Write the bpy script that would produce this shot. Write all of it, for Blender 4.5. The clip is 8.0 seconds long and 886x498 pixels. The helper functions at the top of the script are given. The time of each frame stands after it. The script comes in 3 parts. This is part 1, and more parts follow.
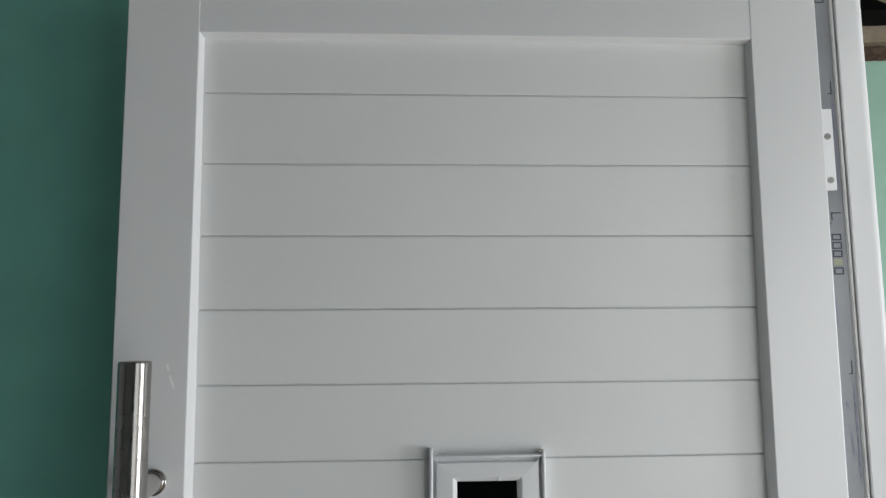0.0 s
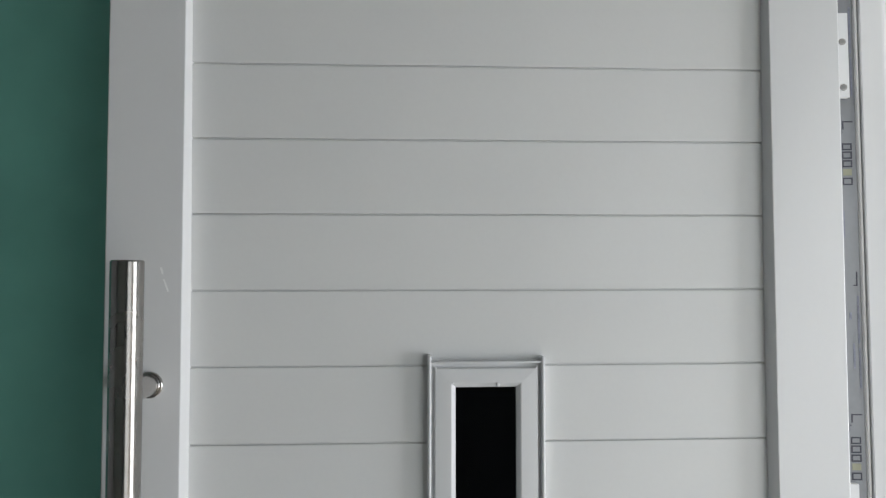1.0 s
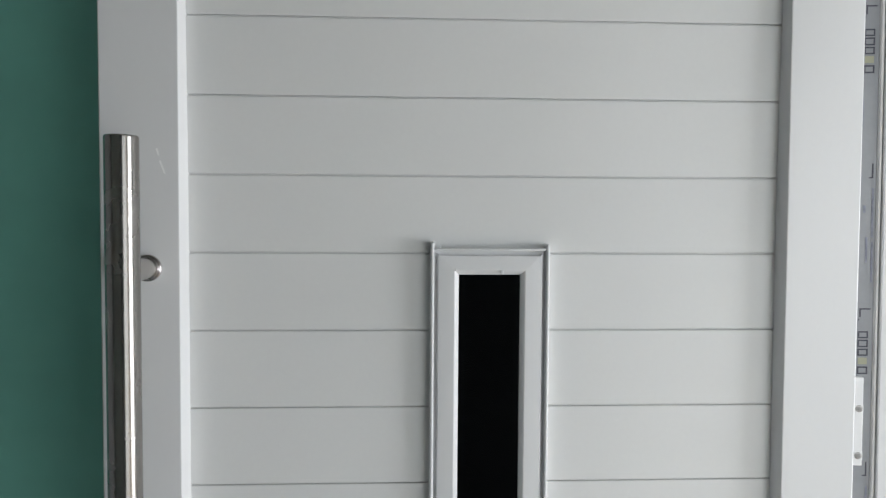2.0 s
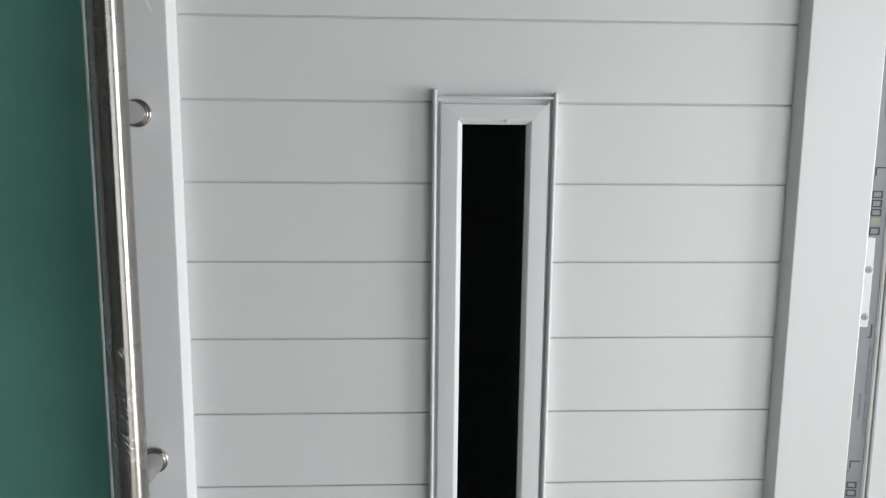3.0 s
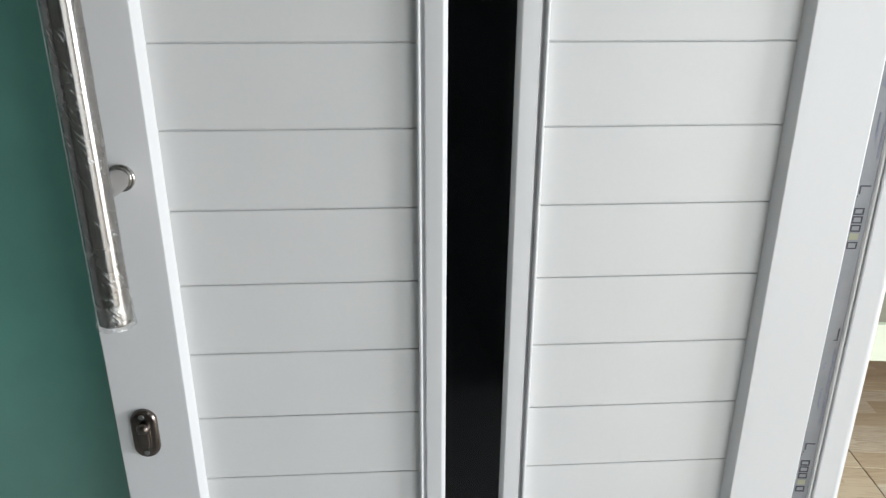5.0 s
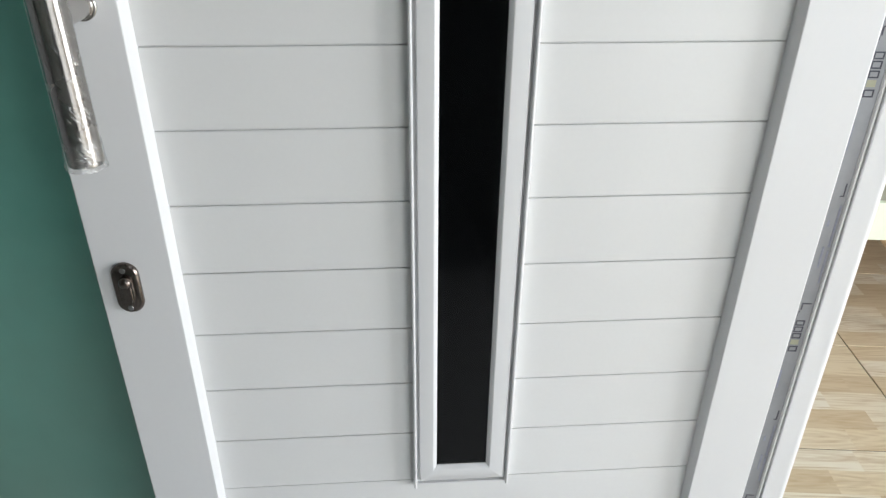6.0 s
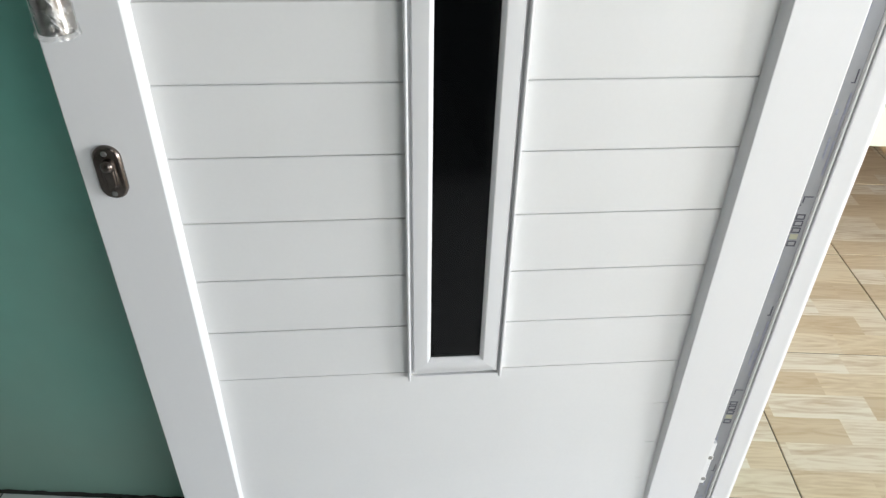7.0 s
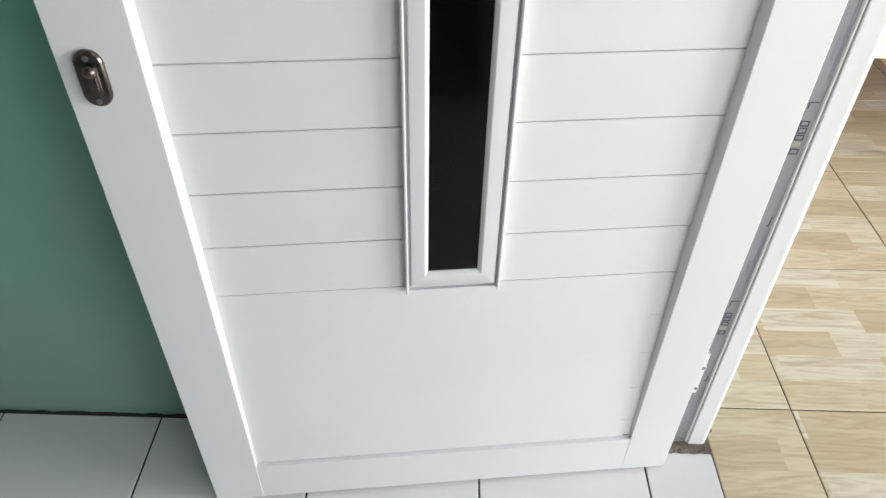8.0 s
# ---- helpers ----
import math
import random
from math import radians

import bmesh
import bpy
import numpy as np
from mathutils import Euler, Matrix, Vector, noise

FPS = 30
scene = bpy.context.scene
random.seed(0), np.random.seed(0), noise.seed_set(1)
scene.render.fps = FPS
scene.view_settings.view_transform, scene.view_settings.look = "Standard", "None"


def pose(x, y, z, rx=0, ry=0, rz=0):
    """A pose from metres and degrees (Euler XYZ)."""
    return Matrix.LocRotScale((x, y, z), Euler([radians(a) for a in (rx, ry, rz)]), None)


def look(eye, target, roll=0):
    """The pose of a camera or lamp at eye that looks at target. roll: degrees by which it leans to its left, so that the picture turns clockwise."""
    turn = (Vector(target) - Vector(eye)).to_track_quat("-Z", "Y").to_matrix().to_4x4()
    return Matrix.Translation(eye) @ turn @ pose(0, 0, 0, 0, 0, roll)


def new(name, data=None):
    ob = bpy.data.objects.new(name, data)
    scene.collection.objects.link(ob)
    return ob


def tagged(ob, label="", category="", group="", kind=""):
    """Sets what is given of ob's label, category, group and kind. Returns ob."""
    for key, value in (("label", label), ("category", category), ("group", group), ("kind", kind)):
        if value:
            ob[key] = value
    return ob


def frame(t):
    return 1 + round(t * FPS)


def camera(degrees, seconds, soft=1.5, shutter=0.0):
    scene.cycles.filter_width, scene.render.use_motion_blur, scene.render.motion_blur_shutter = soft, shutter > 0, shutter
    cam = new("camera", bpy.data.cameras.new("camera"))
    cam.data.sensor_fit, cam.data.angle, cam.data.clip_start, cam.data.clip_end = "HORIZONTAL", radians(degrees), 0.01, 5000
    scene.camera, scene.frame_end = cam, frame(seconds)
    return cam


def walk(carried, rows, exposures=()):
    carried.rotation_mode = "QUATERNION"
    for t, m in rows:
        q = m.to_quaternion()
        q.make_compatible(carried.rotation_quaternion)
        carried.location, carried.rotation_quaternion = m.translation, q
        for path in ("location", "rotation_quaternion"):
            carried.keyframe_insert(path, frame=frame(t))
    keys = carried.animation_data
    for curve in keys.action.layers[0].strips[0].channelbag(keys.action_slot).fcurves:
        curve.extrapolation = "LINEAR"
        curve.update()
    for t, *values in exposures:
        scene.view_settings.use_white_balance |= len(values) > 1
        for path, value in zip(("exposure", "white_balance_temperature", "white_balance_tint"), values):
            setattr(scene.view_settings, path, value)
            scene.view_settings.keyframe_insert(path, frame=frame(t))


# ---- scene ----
cam = camera(64.0, 8.0, soft=1.3)
PATH = [
    (0, (0.222, -0.774, 1.564), (0.32, 1.21, 1.791), -0.4),
    (0.5, (0.222, -0.764, 1.539), (0.325, 1.226, 1.712), -0.3),
    (1, (0.222, -0.752, 1.517), (0.324, 1.243, 1.606), -0.1),
    (1.5, (0.225, -0.742, 1.49), (0.32, 1.256, 1.496), 0.1),
    (2.8, (0.219, -0.719, 1.4), (0.312, 1.265, 1.165), 0.5),
    (3, (0.221, -0.715, 1.382), (0.316, 1.263, 1.101), 0.5),
    (3.5, (0.224, -0.706, 1.35), (0.336, 1.253, 0.964), 0.8),
    (4, (0.223, -0.699, 1.314), (0.343, 1.239, 0.836), 0.6),
    (4.5, (0.229, -0.691, 1.273), (0.339, 1.213, 0.671), 0.2),
    (5, (0.226, -0.684, 1.239), (0.343, 1.184, 0.534), 0.1),
    (5.2, (0.226, -0.681, 1.227), (0.346, 1.165, 0.467), 0.2),
    (6.3, (0.227, -0.67, 1.161), (0.371, 1.039, 0.132), 0.8),
    (6.5, (0.226, -0.67, 1.152), (0.378, 1.013, 0.082), 1.1),
    (7, (0.225, -0.67, 1.137), (0.371, 0.956, -0.018), 1.1),
    (7.2, (0.225, -0.67, 1.131), (0.372, 0.934, -0.056), 1.0),
    (7.5, (0.221, -0.669, 1.125), (0.379, 0.894, -0.113), 1.1),
    (8, (0.217, -0.67, 1.113), (0.381, 0.828, -0.201), 1.2),
]
EXPOSURES = [(0.0, -1.24, 6330, 8), (1.5, -1.12, 6320, 8), (3.5, -0.90, 6340, 8), (5.0, -0.80, 6350, 8), (7.0, -0.585, 6440, 8), (8.0, -0.53, 6470, 9)]
walk(cam, [(t, look(eye, target, roll)) for t, eye, target, roll in PATH], EXPOSURES)

# ---------------------------------------------------------------- light
# The rooms stand turned against the open door leaf, by this many degrees.
TURN = -6.66
HOUSE = pose(0, 0, 0, 0, 0, TURN)

world = bpy.data.worlds.new("sky")
scene.world = world
world.use_nodes = True
wn = world.node_tree.nodes
sky = wn.new("ShaderNodeTexSky")
sky.sky_type = "NISHITA"
sky.sun_disc = False
sky.sun_elevation = radians(50)
sky.sun_rotation = radians(150)
world.node_tree.links.new(sky.outputs["Color"], wn["Background"].inputs["Color"])
wn["Background"].inputs["Strength"].default_value = 0.1

sun = new("sun", bpy.data.lights.new("sun", "SUN"))
sun.data.energy, sun.data.angle, sun.data.color = 1.0, radians(12), (1.0, 0.97, 0.92)
sun.matrix_world = look((2, -6, 7), (0, 0, 0))


def opening_lamp(name, place, target, width, height, watts, colour):
    lamp = new(name, bpy.data.lights.new(name, "AREA"))
    lamp.data.shape, lamp.data.size, lamp.data.size_y = "RECTANGLE", width, height
    lamp.data.energy, lamp.data.color = watts, colour
    lamp.matrix_world = HOUSE @ look(place, target)
    return lamp


# side daylight through an unseen opening, then a fill lamp added in front
opening_lamp("side_daylight", (4.14, -0.75, 0.93), (0.3, 0.0, 0.7), 1.6, 1.66, 192, (0.945, 0.960, 1.0))
opening_lamp("front_fill", (2.30, -2.36, 1.00), (1.90, 0, 0.8), 1.9, 2.0, 57, (0.925, 0.955, 0.985))
# fill lamp added overhead, in an unseen gap of the next room's roof
opening_lamp("overhead_fill", (2.30, -1.42, 3.94), (2.30, -1.42, 0), 2.0, 1.84, 25, (0.92, 0.96, 1.0))


# ---------------------------------------------------------------- materials
def material(name, base, rough=0.5, metal=0.0, vary=0.06, scale=6.0, fine=90.0, bump=0.0, bump_scale=120.0,
             rough_vary=0.08, spec=0.5, random_tint=0.0, coat=0.0):
    """A surface with variation at two scales, fine relief and uneven gloss."""
    m = bpy.data.materials.new(name)
    m.use_nodes = True
    nt = m.node_tree
    n, l = nt.nodes, nt.links
    b = n["Principled BSDF"]
    b.inputs["Metallic"].default_value = metal
    b.inputs["Specular IOR Level"].default_value = spec
    b.inputs["Coat Weight"].default_value = coat
    co = n.new("ShaderNodeTexCoord")
    big = n.new("ShaderNodeTexNoise")
    big.inputs["Scale"].default_value, big.inputs["Detail"].default_value = scale, 5
    small = n.new("ShaderNodeTexNoise")
    small.inputs["Scale"].default_value, small.inputs["Detail"].default_value = fine, 3
    l.new(co.outputs["Object"], big.inputs["Vector"])
    l.new(co.outputs["Object"], small.inputs["Vector"])
    add = n.new("ShaderNodeMath")
    add.operation = "MULTIPLY_ADD"
    l.new(small.outputs["Fac"], add.inputs[0])
    add.inputs[1].default_value = 0.35
    l.new(big.outputs["Fac"], add.inputs[2])
    last = add.outputs[0]
    if random_tint:
        info = n.new("ShaderNodeObjectInfo")
        more = n.new("ShaderNodeMath")
        more.operation = "MULTIPLY_ADD"
        l.new(info.outputs["Random"], more.inputs[0])
        more.inputs[1].default_value = random_tint
        l.new(last, more.inputs[2])
        last = more.outputs[0]
    ramp = n.new("ShaderNodeMapRange")
    ramp.inputs["From Min"].default_value, ramp.inputs["From Max"].default_value = 0.35, 1.0 + random_tint
    ramp.inputs["To Min"].default_value, ramp.inputs["To Max"].default_value = 1 - vary, 1 + vary
    l.new(last, ramp.inputs["Value"])
    mul = n.new("ShaderNodeMix")
    mul.data_type, mul.blend_type = "RGBA", "MULTIPLY"
    mul.inputs["Factor"].default_value = 1.0
    mul.inputs[6].default_value = (*base, 1)
    l.new(ramp.outputs["Result"], mul.inputs[7])
    l.new(mul.outputs[2], b.inputs["Base Color"])
    rr = n.new("ShaderNodeMapRange")
    rr.inputs["To Min"].default_value, rr.inputs["To Max"].default_value = max(rough - rough_vary, 0.02), rough + rough_vary
    l.new(big.outputs["Fac"], rr.inputs["Value"])
    l.new(rr.outputs["Result"], b.inputs["Roughness"])
    if bump:
        rel = n.new("ShaderNodeTexNoise")
        rel.inputs["Scale"].default_value, rel.inputs["Detail"].default_value = bump_scale, 4
        l.new(co.outputs["Object"], rel.inputs["Vector"])
        bm_node = n.new("ShaderNodeBump")
        bm_node.inputs["Strength"].default_value = bump
        bm_node.inputs["Distance"].default_value = 0.002
        l.new(rel.outputs["Fac"], bm_node.inputs["Height"])
        l.new(bm_node.outputs["Normal"], b.inputs["Normal"])
    return m


def glass_material(name, tint):
    m = bpy.data.materials.new(name)
    m.use_nodes = True
    b = m.node_tree.nodes["Principled BSDF"]
    b.inputs["Base Color"].default_value = (*tint, 1)
    b.inputs["Roughness"].default_value = 0.06
    b.inputs["Transmission Weight"].default_value = 0.85
    b.inputs["IOR"].default_value = 1.30
    return m


def film_material(name, share, least=0.0):
    """Thin clear wrapping: mostly see-through, with a loose gloss."""
    m = bpy.data.materials.new(name)
    m.use_nodes = True
    n, l = m.node_tree.nodes, m.node_tree.links
    clear, gloss, mix = n.new("ShaderNodeBsdfTransparent"), n.new("ShaderNodeBsdfGlossy"), n.new("ShaderNodeMixShader")
    gloss.inputs["Roughness"].default_value = 0.30
    gloss.inputs["Color"].default_value = (0.9, 0.9, 0.88, 1)
    co, rel, bump = n.new("ShaderNodeTexCoord"), n.new("ShaderNodeTexNoise"), n.new("ShaderNodeBump")
    rel.inputs["Scale"].default_value, rel.inputs["Detail"].default_value = 1.0, 4
    bump.inputs["Strength"].default_value, bump.inputs["Distance"].default_value = 1.0, 0.0014
    turned, creases = n.new("ShaderNodeMapping"), n.new("ShaderNodeMapping")
    turned.inputs["Rotation"].default_value = (0, radians(34), 0)
    creases.inputs["Scale"].default_value = (520, 150, 85)
    l.new(co.outputs["Object"], turned.inputs["Vector"])
    l.new(turned.outputs[0], creases.inputs["Vector"])
    l.new(creases.outputs[0], rel.inputs["Vector"])
    l.new(rel.outputs["Fac"], bump.inputs["Height"])
    l.new(bump.outputs["Normal"], gloss.inputs["Normal"])
    fold = n.new("ShaderNodeMapRange")
    fold.inputs["From Min"].default_value, fold.inputs["From Max"].default_value = 0.56, 0.72
    fold.inputs["To Min"].default_value, fold.inputs["To Max"].default_value = 0.015, share
    l.new(rel.outputs["Fac"], fold.inputs["Value"])
    patch, some, both = n.new("ShaderNodeTexNoise"), n.new("ShaderNodeMapRange"), n.new("ShaderNodeMath")
    patch.inputs["Scale"].default_value, patch.inputs["Detail"].default_value = 22, 2
    l.new(co.outputs["Object"], patch.inputs["Vector"])
    some.inputs["From Min"].default_value, some.inputs["From Max"].default_value = 0.42, 0.62
    l.new(patch.outputs["Fac"], some.inputs["Value"])
    both.operation = "MULTIPLY"
    l.new(fold.outputs["Result"], both.inputs[0])
    l.new(some.outputs["Result"], both.inputs[1])
    floor_share = n.new("ShaderNodeMath")
    floor_share.operation = "MAXIMUM"
    floor_share.inputs[1].default_value = least
    l.new(both.outputs[0], floor_share.inputs[0])
    l.new(floor_share.outputs[0], mix.inputs["Fac"])
    l.new(clear.outputs[0], mix.inputs[1])
    l.new(gloss.outputs[0], mix.inputs[2])
    l.new(mix.outputs[0], n["Material Output"].inputs["Surface"])
    return m


def wood_print_material(name):
    """Glazed floor tile printed with short pale wood strips."""
    m = bpy.data.materials.new(name)
    m.use_nodes = True
    n, l = m.node_tree.nodes, m.node_tree.links
    b = n["Principled BSDF"]
    co = n.new("ShaderNodeTexCoord")
    info = n.new("ShaderNodeObjectInfo")
    offset = n.new("ShaderNodeVectorMath")
    offset.operation = "MULTIPLY_ADD"
    # every tile shows another stretch of the print, always in whole strips
    pick, whole, rows = n.new("ShaderNodeMath"), n.new("ShaderNodeMath"), n.new("ShaderNodeCombineXYZ")
    pick.operation, whole.operation = "MULTIPLY", "FLOOR"
    pick.inputs[1].default_value = 40.0
    l.new(info.outputs["Random"], pick.inputs[0])
    l.new(pick.outputs[0], whole.inputs[0])
    l.new(info.outputs["Random"], rows.inputs["X"])
    l.new(whole.outputs[0], rows.inputs["Y"])
    l.new(rows.outputs[0], offset.inputs[0])
    offset.inputs[1].default_value = (0.71, 0.1354, 0)
    l.new(co.outputs["Object"], offset.inputs[2])
    brick = n.new("ShaderNodeTexBrick")
    brick.offset, brick.offset_frequency, brick.squash = 0.37, 2, 1.0
    brick.inputs["Scale"].default_value = 1.0
    brick.inputs["Brick Width"].default_value, brick.inputs["Row Height"].default_value = 0.215, 0.0677
    brick.inputs["Mortar Size"].default_value = 0.0
    brick.inputs["Color1"].default_value = (0, 0, 0, 1)
    brick.inputs["Color2"].default_value = (1, 1, 1, 1)
    l.new(offset.outputs[0], brick.inputs["Vector"])
    tone = n.new("ShaderNodeValToRGB")
    tone.color_ramp.elements[0].color = (0.66, 0.522, 0.35, 1)
    tone.color_ramp.elements[1].color = (0.88, 0.81, 0.685, 1)
    middle = tone.color_ramp.elements.new(0.5)
    middle.color = (0.79, 0.66, 0.47, 1)
    l.new(brick.outputs["Color"], tone.inputs["Fac"])
    shift = n.new("ShaderNodeVectorMath")
    shift.operation = "MULTIPLY_ADD"
    l.new(brick.outputs["Color"], shift.inputs[0])
    shift.inputs[1].default_value = (3.7, 5.3, 9.1)
    l.new(offset.outputs[0], shift.inputs[2])
    stretch = n.new("ShaderNodeMapping")
    stretch.inputs["Scale"].default_value = (3.4, 34, 5)
    l.new(shift.outputs[0], stretch.inputs["Vector"])
    grain = n.new("ShaderNodeTexNoise")
    grain.inputs["Scale"].default_value, grain.inputs["Detail"].default_value = 1.5, 9
    grain.inputs["Roughness"].default_value, grain.inputs["Distortion"].default_value = 0.62, 0.9
    l.new(stretch.outputs[0], grain.inputs["Vector"])
    # arched growth rings, centred somewhere in or beside each strip
    stray = n.new("ShaderNodeVectorMath")
    stray.operation = "MULTIPLY_ADD"
    l.new(brick.outputs["Color"], stray.inputs[0])
    stray.inputs[1].default_value = (0.61, 0.0, 0.0)
    l.new(offset.outputs[0], stray.inputs[2])
    local = n.new("ShaderNodeVectorMath")
    local.operation = "MODULO"
    l.new(stray.outputs[0], local.inputs[0])
    local.inputs[1].default_value = (0.31, 0.0677, 1.0)
    squeeze = n.new("ShaderNodeMapping")
    squeeze.inputs["Location"].default_value = (-0.40, -0.72, 0)
    squeeze.inputs["Scale"].default_value = (2.6, 19, 1)
    l.new(local.outputs[0], squeeze.inputs["Vector"])
    rings = n.new("ShaderNodeTexWave")
    rings.wave_type, rings.rings_direction = "RINGS", "Z"
    rings.inputs["Scale"].default_value, rings.inputs["Distortion"].default_value = 1.9, 4.5
    rings.inputs["Detail"].default_value, rings.inputs["Detail Scale"].default_value = 2.0, 1.4
    l.new(squeeze.outputs[0], rings.inputs["Vector"])
    both = n.new("ShaderNodeMath")
    both.operation = "MULTIPLY_ADD"
    l.new(rings.outputs["Fac"], both.inputs[0])
    both.inputs[1].default_value = 0.09
    l.new(grain.outputs["Fac"], both.inputs[2])
    ramp = n.new("ShaderNodeMapRange")
    ramp.inputs["From Min"].default_value, ramp.inputs["From Max"].default_value = 0.47, 0.80
    ramp.inputs["To Min"].default_value, ramp.inputs["To Max"].default_value = 0.0, 0.92
    l.new(both.outputs[0], ramp.inputs["Value"])
    streak = n.new("ShaderNodeMix")
    streak.data_type = "RGBA"
    l.new(ramp.outputs["Result"], streak.inputs[0])
    l.new(tone.outputs["Color"], streak.inputs[6])
    streak.inputs[7].default_value = (0.55, 0.395, 0.23, 1)
    l.new(streak.outputs[2], b.inputs["Base Color"])
    b.inputs["Roughness"].default_value = 0.28
    return m


PVC = material("white_pvc", (0.771, 0.774, 0.780), 0.32, vary=0.02, scale=4, fine=160, bump=0.03, bump_scale=60, spec=0.35)
BOARD = material("white_pvc_board", (0.798, 0.80, 0.794), 0.42, vary=0.03, scale=5, fine=200, bump=0.05, bump_scale=80, random_tint=0.06)
FILM_GREY = material("protective_film", (0.252, 0.260, 0.276), 0.22, vary=0.10, scale=22, fine=160, bump=0.25, bump_scale=30)
INK = material("dark_navy_print", (0.036, 0.038, 0.056), 0.5, vary=0.2, scale=60)
INK_GREY = material("grey_print", (0.20, 0.21, 0.27), 0.5, vary=0.3, scale=300)
INK_YELLOW = material("yellow_print", (0.31, 0.31, 0.22), 0.5, vary=0.1)
RUBBER = material("grey_gasket", (0.66, 0.655, 0.64), 0.55, vary=0.1, scale=20)
RUBBER_DARK = material("dark_gasket_seam", (0.24, 0.235, 0.23), 0.6, vary=0.15)
STEEL = material("brushed_steel", (0.52, 0.50, 0.48), 0.20, metal=1.0, vary=0.12, scale=30, fine=400, bump=0.05, bump_scale=300)
BAR_STEEL = material("drawn_steel_tube", (0.34, 0.322, 0.305), 0.27, metal=1.0, vary=0.14, scale=30, fine=400, bump=0.04, bump_scale=300, rough_vary=0.04)
along = BAR_STEEL.node_tree.nodes.new("ShaderNodeTangent")
along.direction_type, along.axis = "RADIAL", "Z"
tube = BAR_STEEL.node_tree.nodes["Principled BSDF"]
tube.inputs["Anisotropic"].default_value, tube.inputs["Anisotropic Rotation"].default_value = 0.9, 0.25
BAR_STEEL.node_tree.links.new(along.outputs[0], tube.inputs["Tangent"])
BRONZE = material("dark_nickel", (0.16, 0.135, 0.12), 0.24, metal=1.0, vary=0.3, scale=60, fine=400, bump=0.04)
SCREW = material("screw_steel", (0.35, 0.34, 0.33), 0.35, metal=1.0, vary=0.2, scale=200)
WRAP = film_material("clear_plastic_wrap", 0.55)
WRAP_END = film_material("gathered_plastic_wrap", 0.85, 0.16)
GLASS = glass_material("dark_tinted_glass", (0.012, 0.013, 0.014))
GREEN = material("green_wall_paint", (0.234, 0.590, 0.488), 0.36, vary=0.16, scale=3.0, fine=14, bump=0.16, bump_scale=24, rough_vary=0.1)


def greyed_low(m, low_tone, height):
    """A greyer tone mixed into the lower part of a painted wall, with a ragged upper rim."""
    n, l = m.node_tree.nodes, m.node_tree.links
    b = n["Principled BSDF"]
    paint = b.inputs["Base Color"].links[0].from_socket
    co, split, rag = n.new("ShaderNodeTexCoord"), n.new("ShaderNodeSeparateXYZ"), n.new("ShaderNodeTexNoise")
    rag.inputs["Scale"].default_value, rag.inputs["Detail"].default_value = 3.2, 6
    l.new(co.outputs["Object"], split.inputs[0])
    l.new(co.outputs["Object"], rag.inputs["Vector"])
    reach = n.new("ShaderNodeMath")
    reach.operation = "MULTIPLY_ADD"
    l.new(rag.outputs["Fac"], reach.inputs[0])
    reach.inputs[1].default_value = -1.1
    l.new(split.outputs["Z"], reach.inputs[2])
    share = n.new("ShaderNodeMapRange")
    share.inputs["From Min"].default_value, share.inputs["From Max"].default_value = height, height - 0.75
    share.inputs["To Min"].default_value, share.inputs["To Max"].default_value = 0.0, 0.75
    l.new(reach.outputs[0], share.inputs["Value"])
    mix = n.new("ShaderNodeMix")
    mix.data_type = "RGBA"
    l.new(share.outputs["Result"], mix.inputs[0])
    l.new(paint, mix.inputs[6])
    mix.inputs[7].default_value = (*low_tone, 1)
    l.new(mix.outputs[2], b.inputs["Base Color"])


greyed_low(GREEN, (0.31, 0.44, 0.365), 0.33)
MINT = material("mint_wall_paint", (0.50, 0.78, 0.64), 0.45, vary=0.06, scale=2, fine=20, bump=0.12, bump_scale=30)
CREAM = material("cream_wall_paint", (0.78, 0.77, 0.75), 0.6, vary=0.05, scale=2, bump=0.1, bump_scale=30)
PLASTER = material("grey_cement_plaster", (0.45, 0.45, 0.46), 0.85, vary=0.15, scale=3, bump=0.3, bump_scale=40)
CEIL = material("white_ceiling_paint", (0.80, 0.80, 0.80), 0.7, vary=0.05, scale=2)
WHITE_TILE = material("white_glazed_tile", (0.87, 0.855, 0.85), 0.24, vary=0.035, scale=5, fine=60, bump=0.03, bump_scale=10, random_tint=0.1)
GROUT = material("dark_grout", (0.055, 0.055, 0.05), 0.85, vary=0.3, scale=40, bump=0.4)
GROUT_BROWN = material("brown_grout", (0.17, 0.13, 0.09), 0.85, vary=0.3, scale=40, bump=0.4)
MORTAR = material("rough_mortar", (0.19, 0.16, 0.13), 0.95, vary=0.4, scale=70, fine=300, bump=0.5, bump_scale=200, spec=0.2)
WOOD_TILE = wood_print_material("wood_print_tile")
TIMBER = material("weathered_timber", (0.33, 0.27, 0.20), 0.7, vary=0.35, scale=9, fine=60, bump=0.4, bump_scale=50)
BRICK = material("raw_brick", (0.13, 0.085, 0.06), 0.9, vary=0.5, scale=25, fine=120, bump=0.8, bump_scale=60)
LEG_WOOD = material("light_brown_wood", (0.42, 0.29, 0.17), 0.4, vary=0.2, scale=12, fine=60)
BROWN_WOOD = material("brown_varnished_wood", (0.30, 0.20, 0.12), 0.35, vary=0.25, scale=10, fine=60)
TABLE_TOP = material("tan_table_top", (0.42, 0.36, 0.29), 0.30, vary=0.15, scale=8, fine=60)
PALE_GREEN = material("pale_green_paint", (0.76, 0.80, 0.66), 0.4, vary=0.05, scale=5)
ROOF_DARK = material("dark_roof_sheet", (0.06, 0.055, 0.05), 0.8, vary=0.3, scale=5)
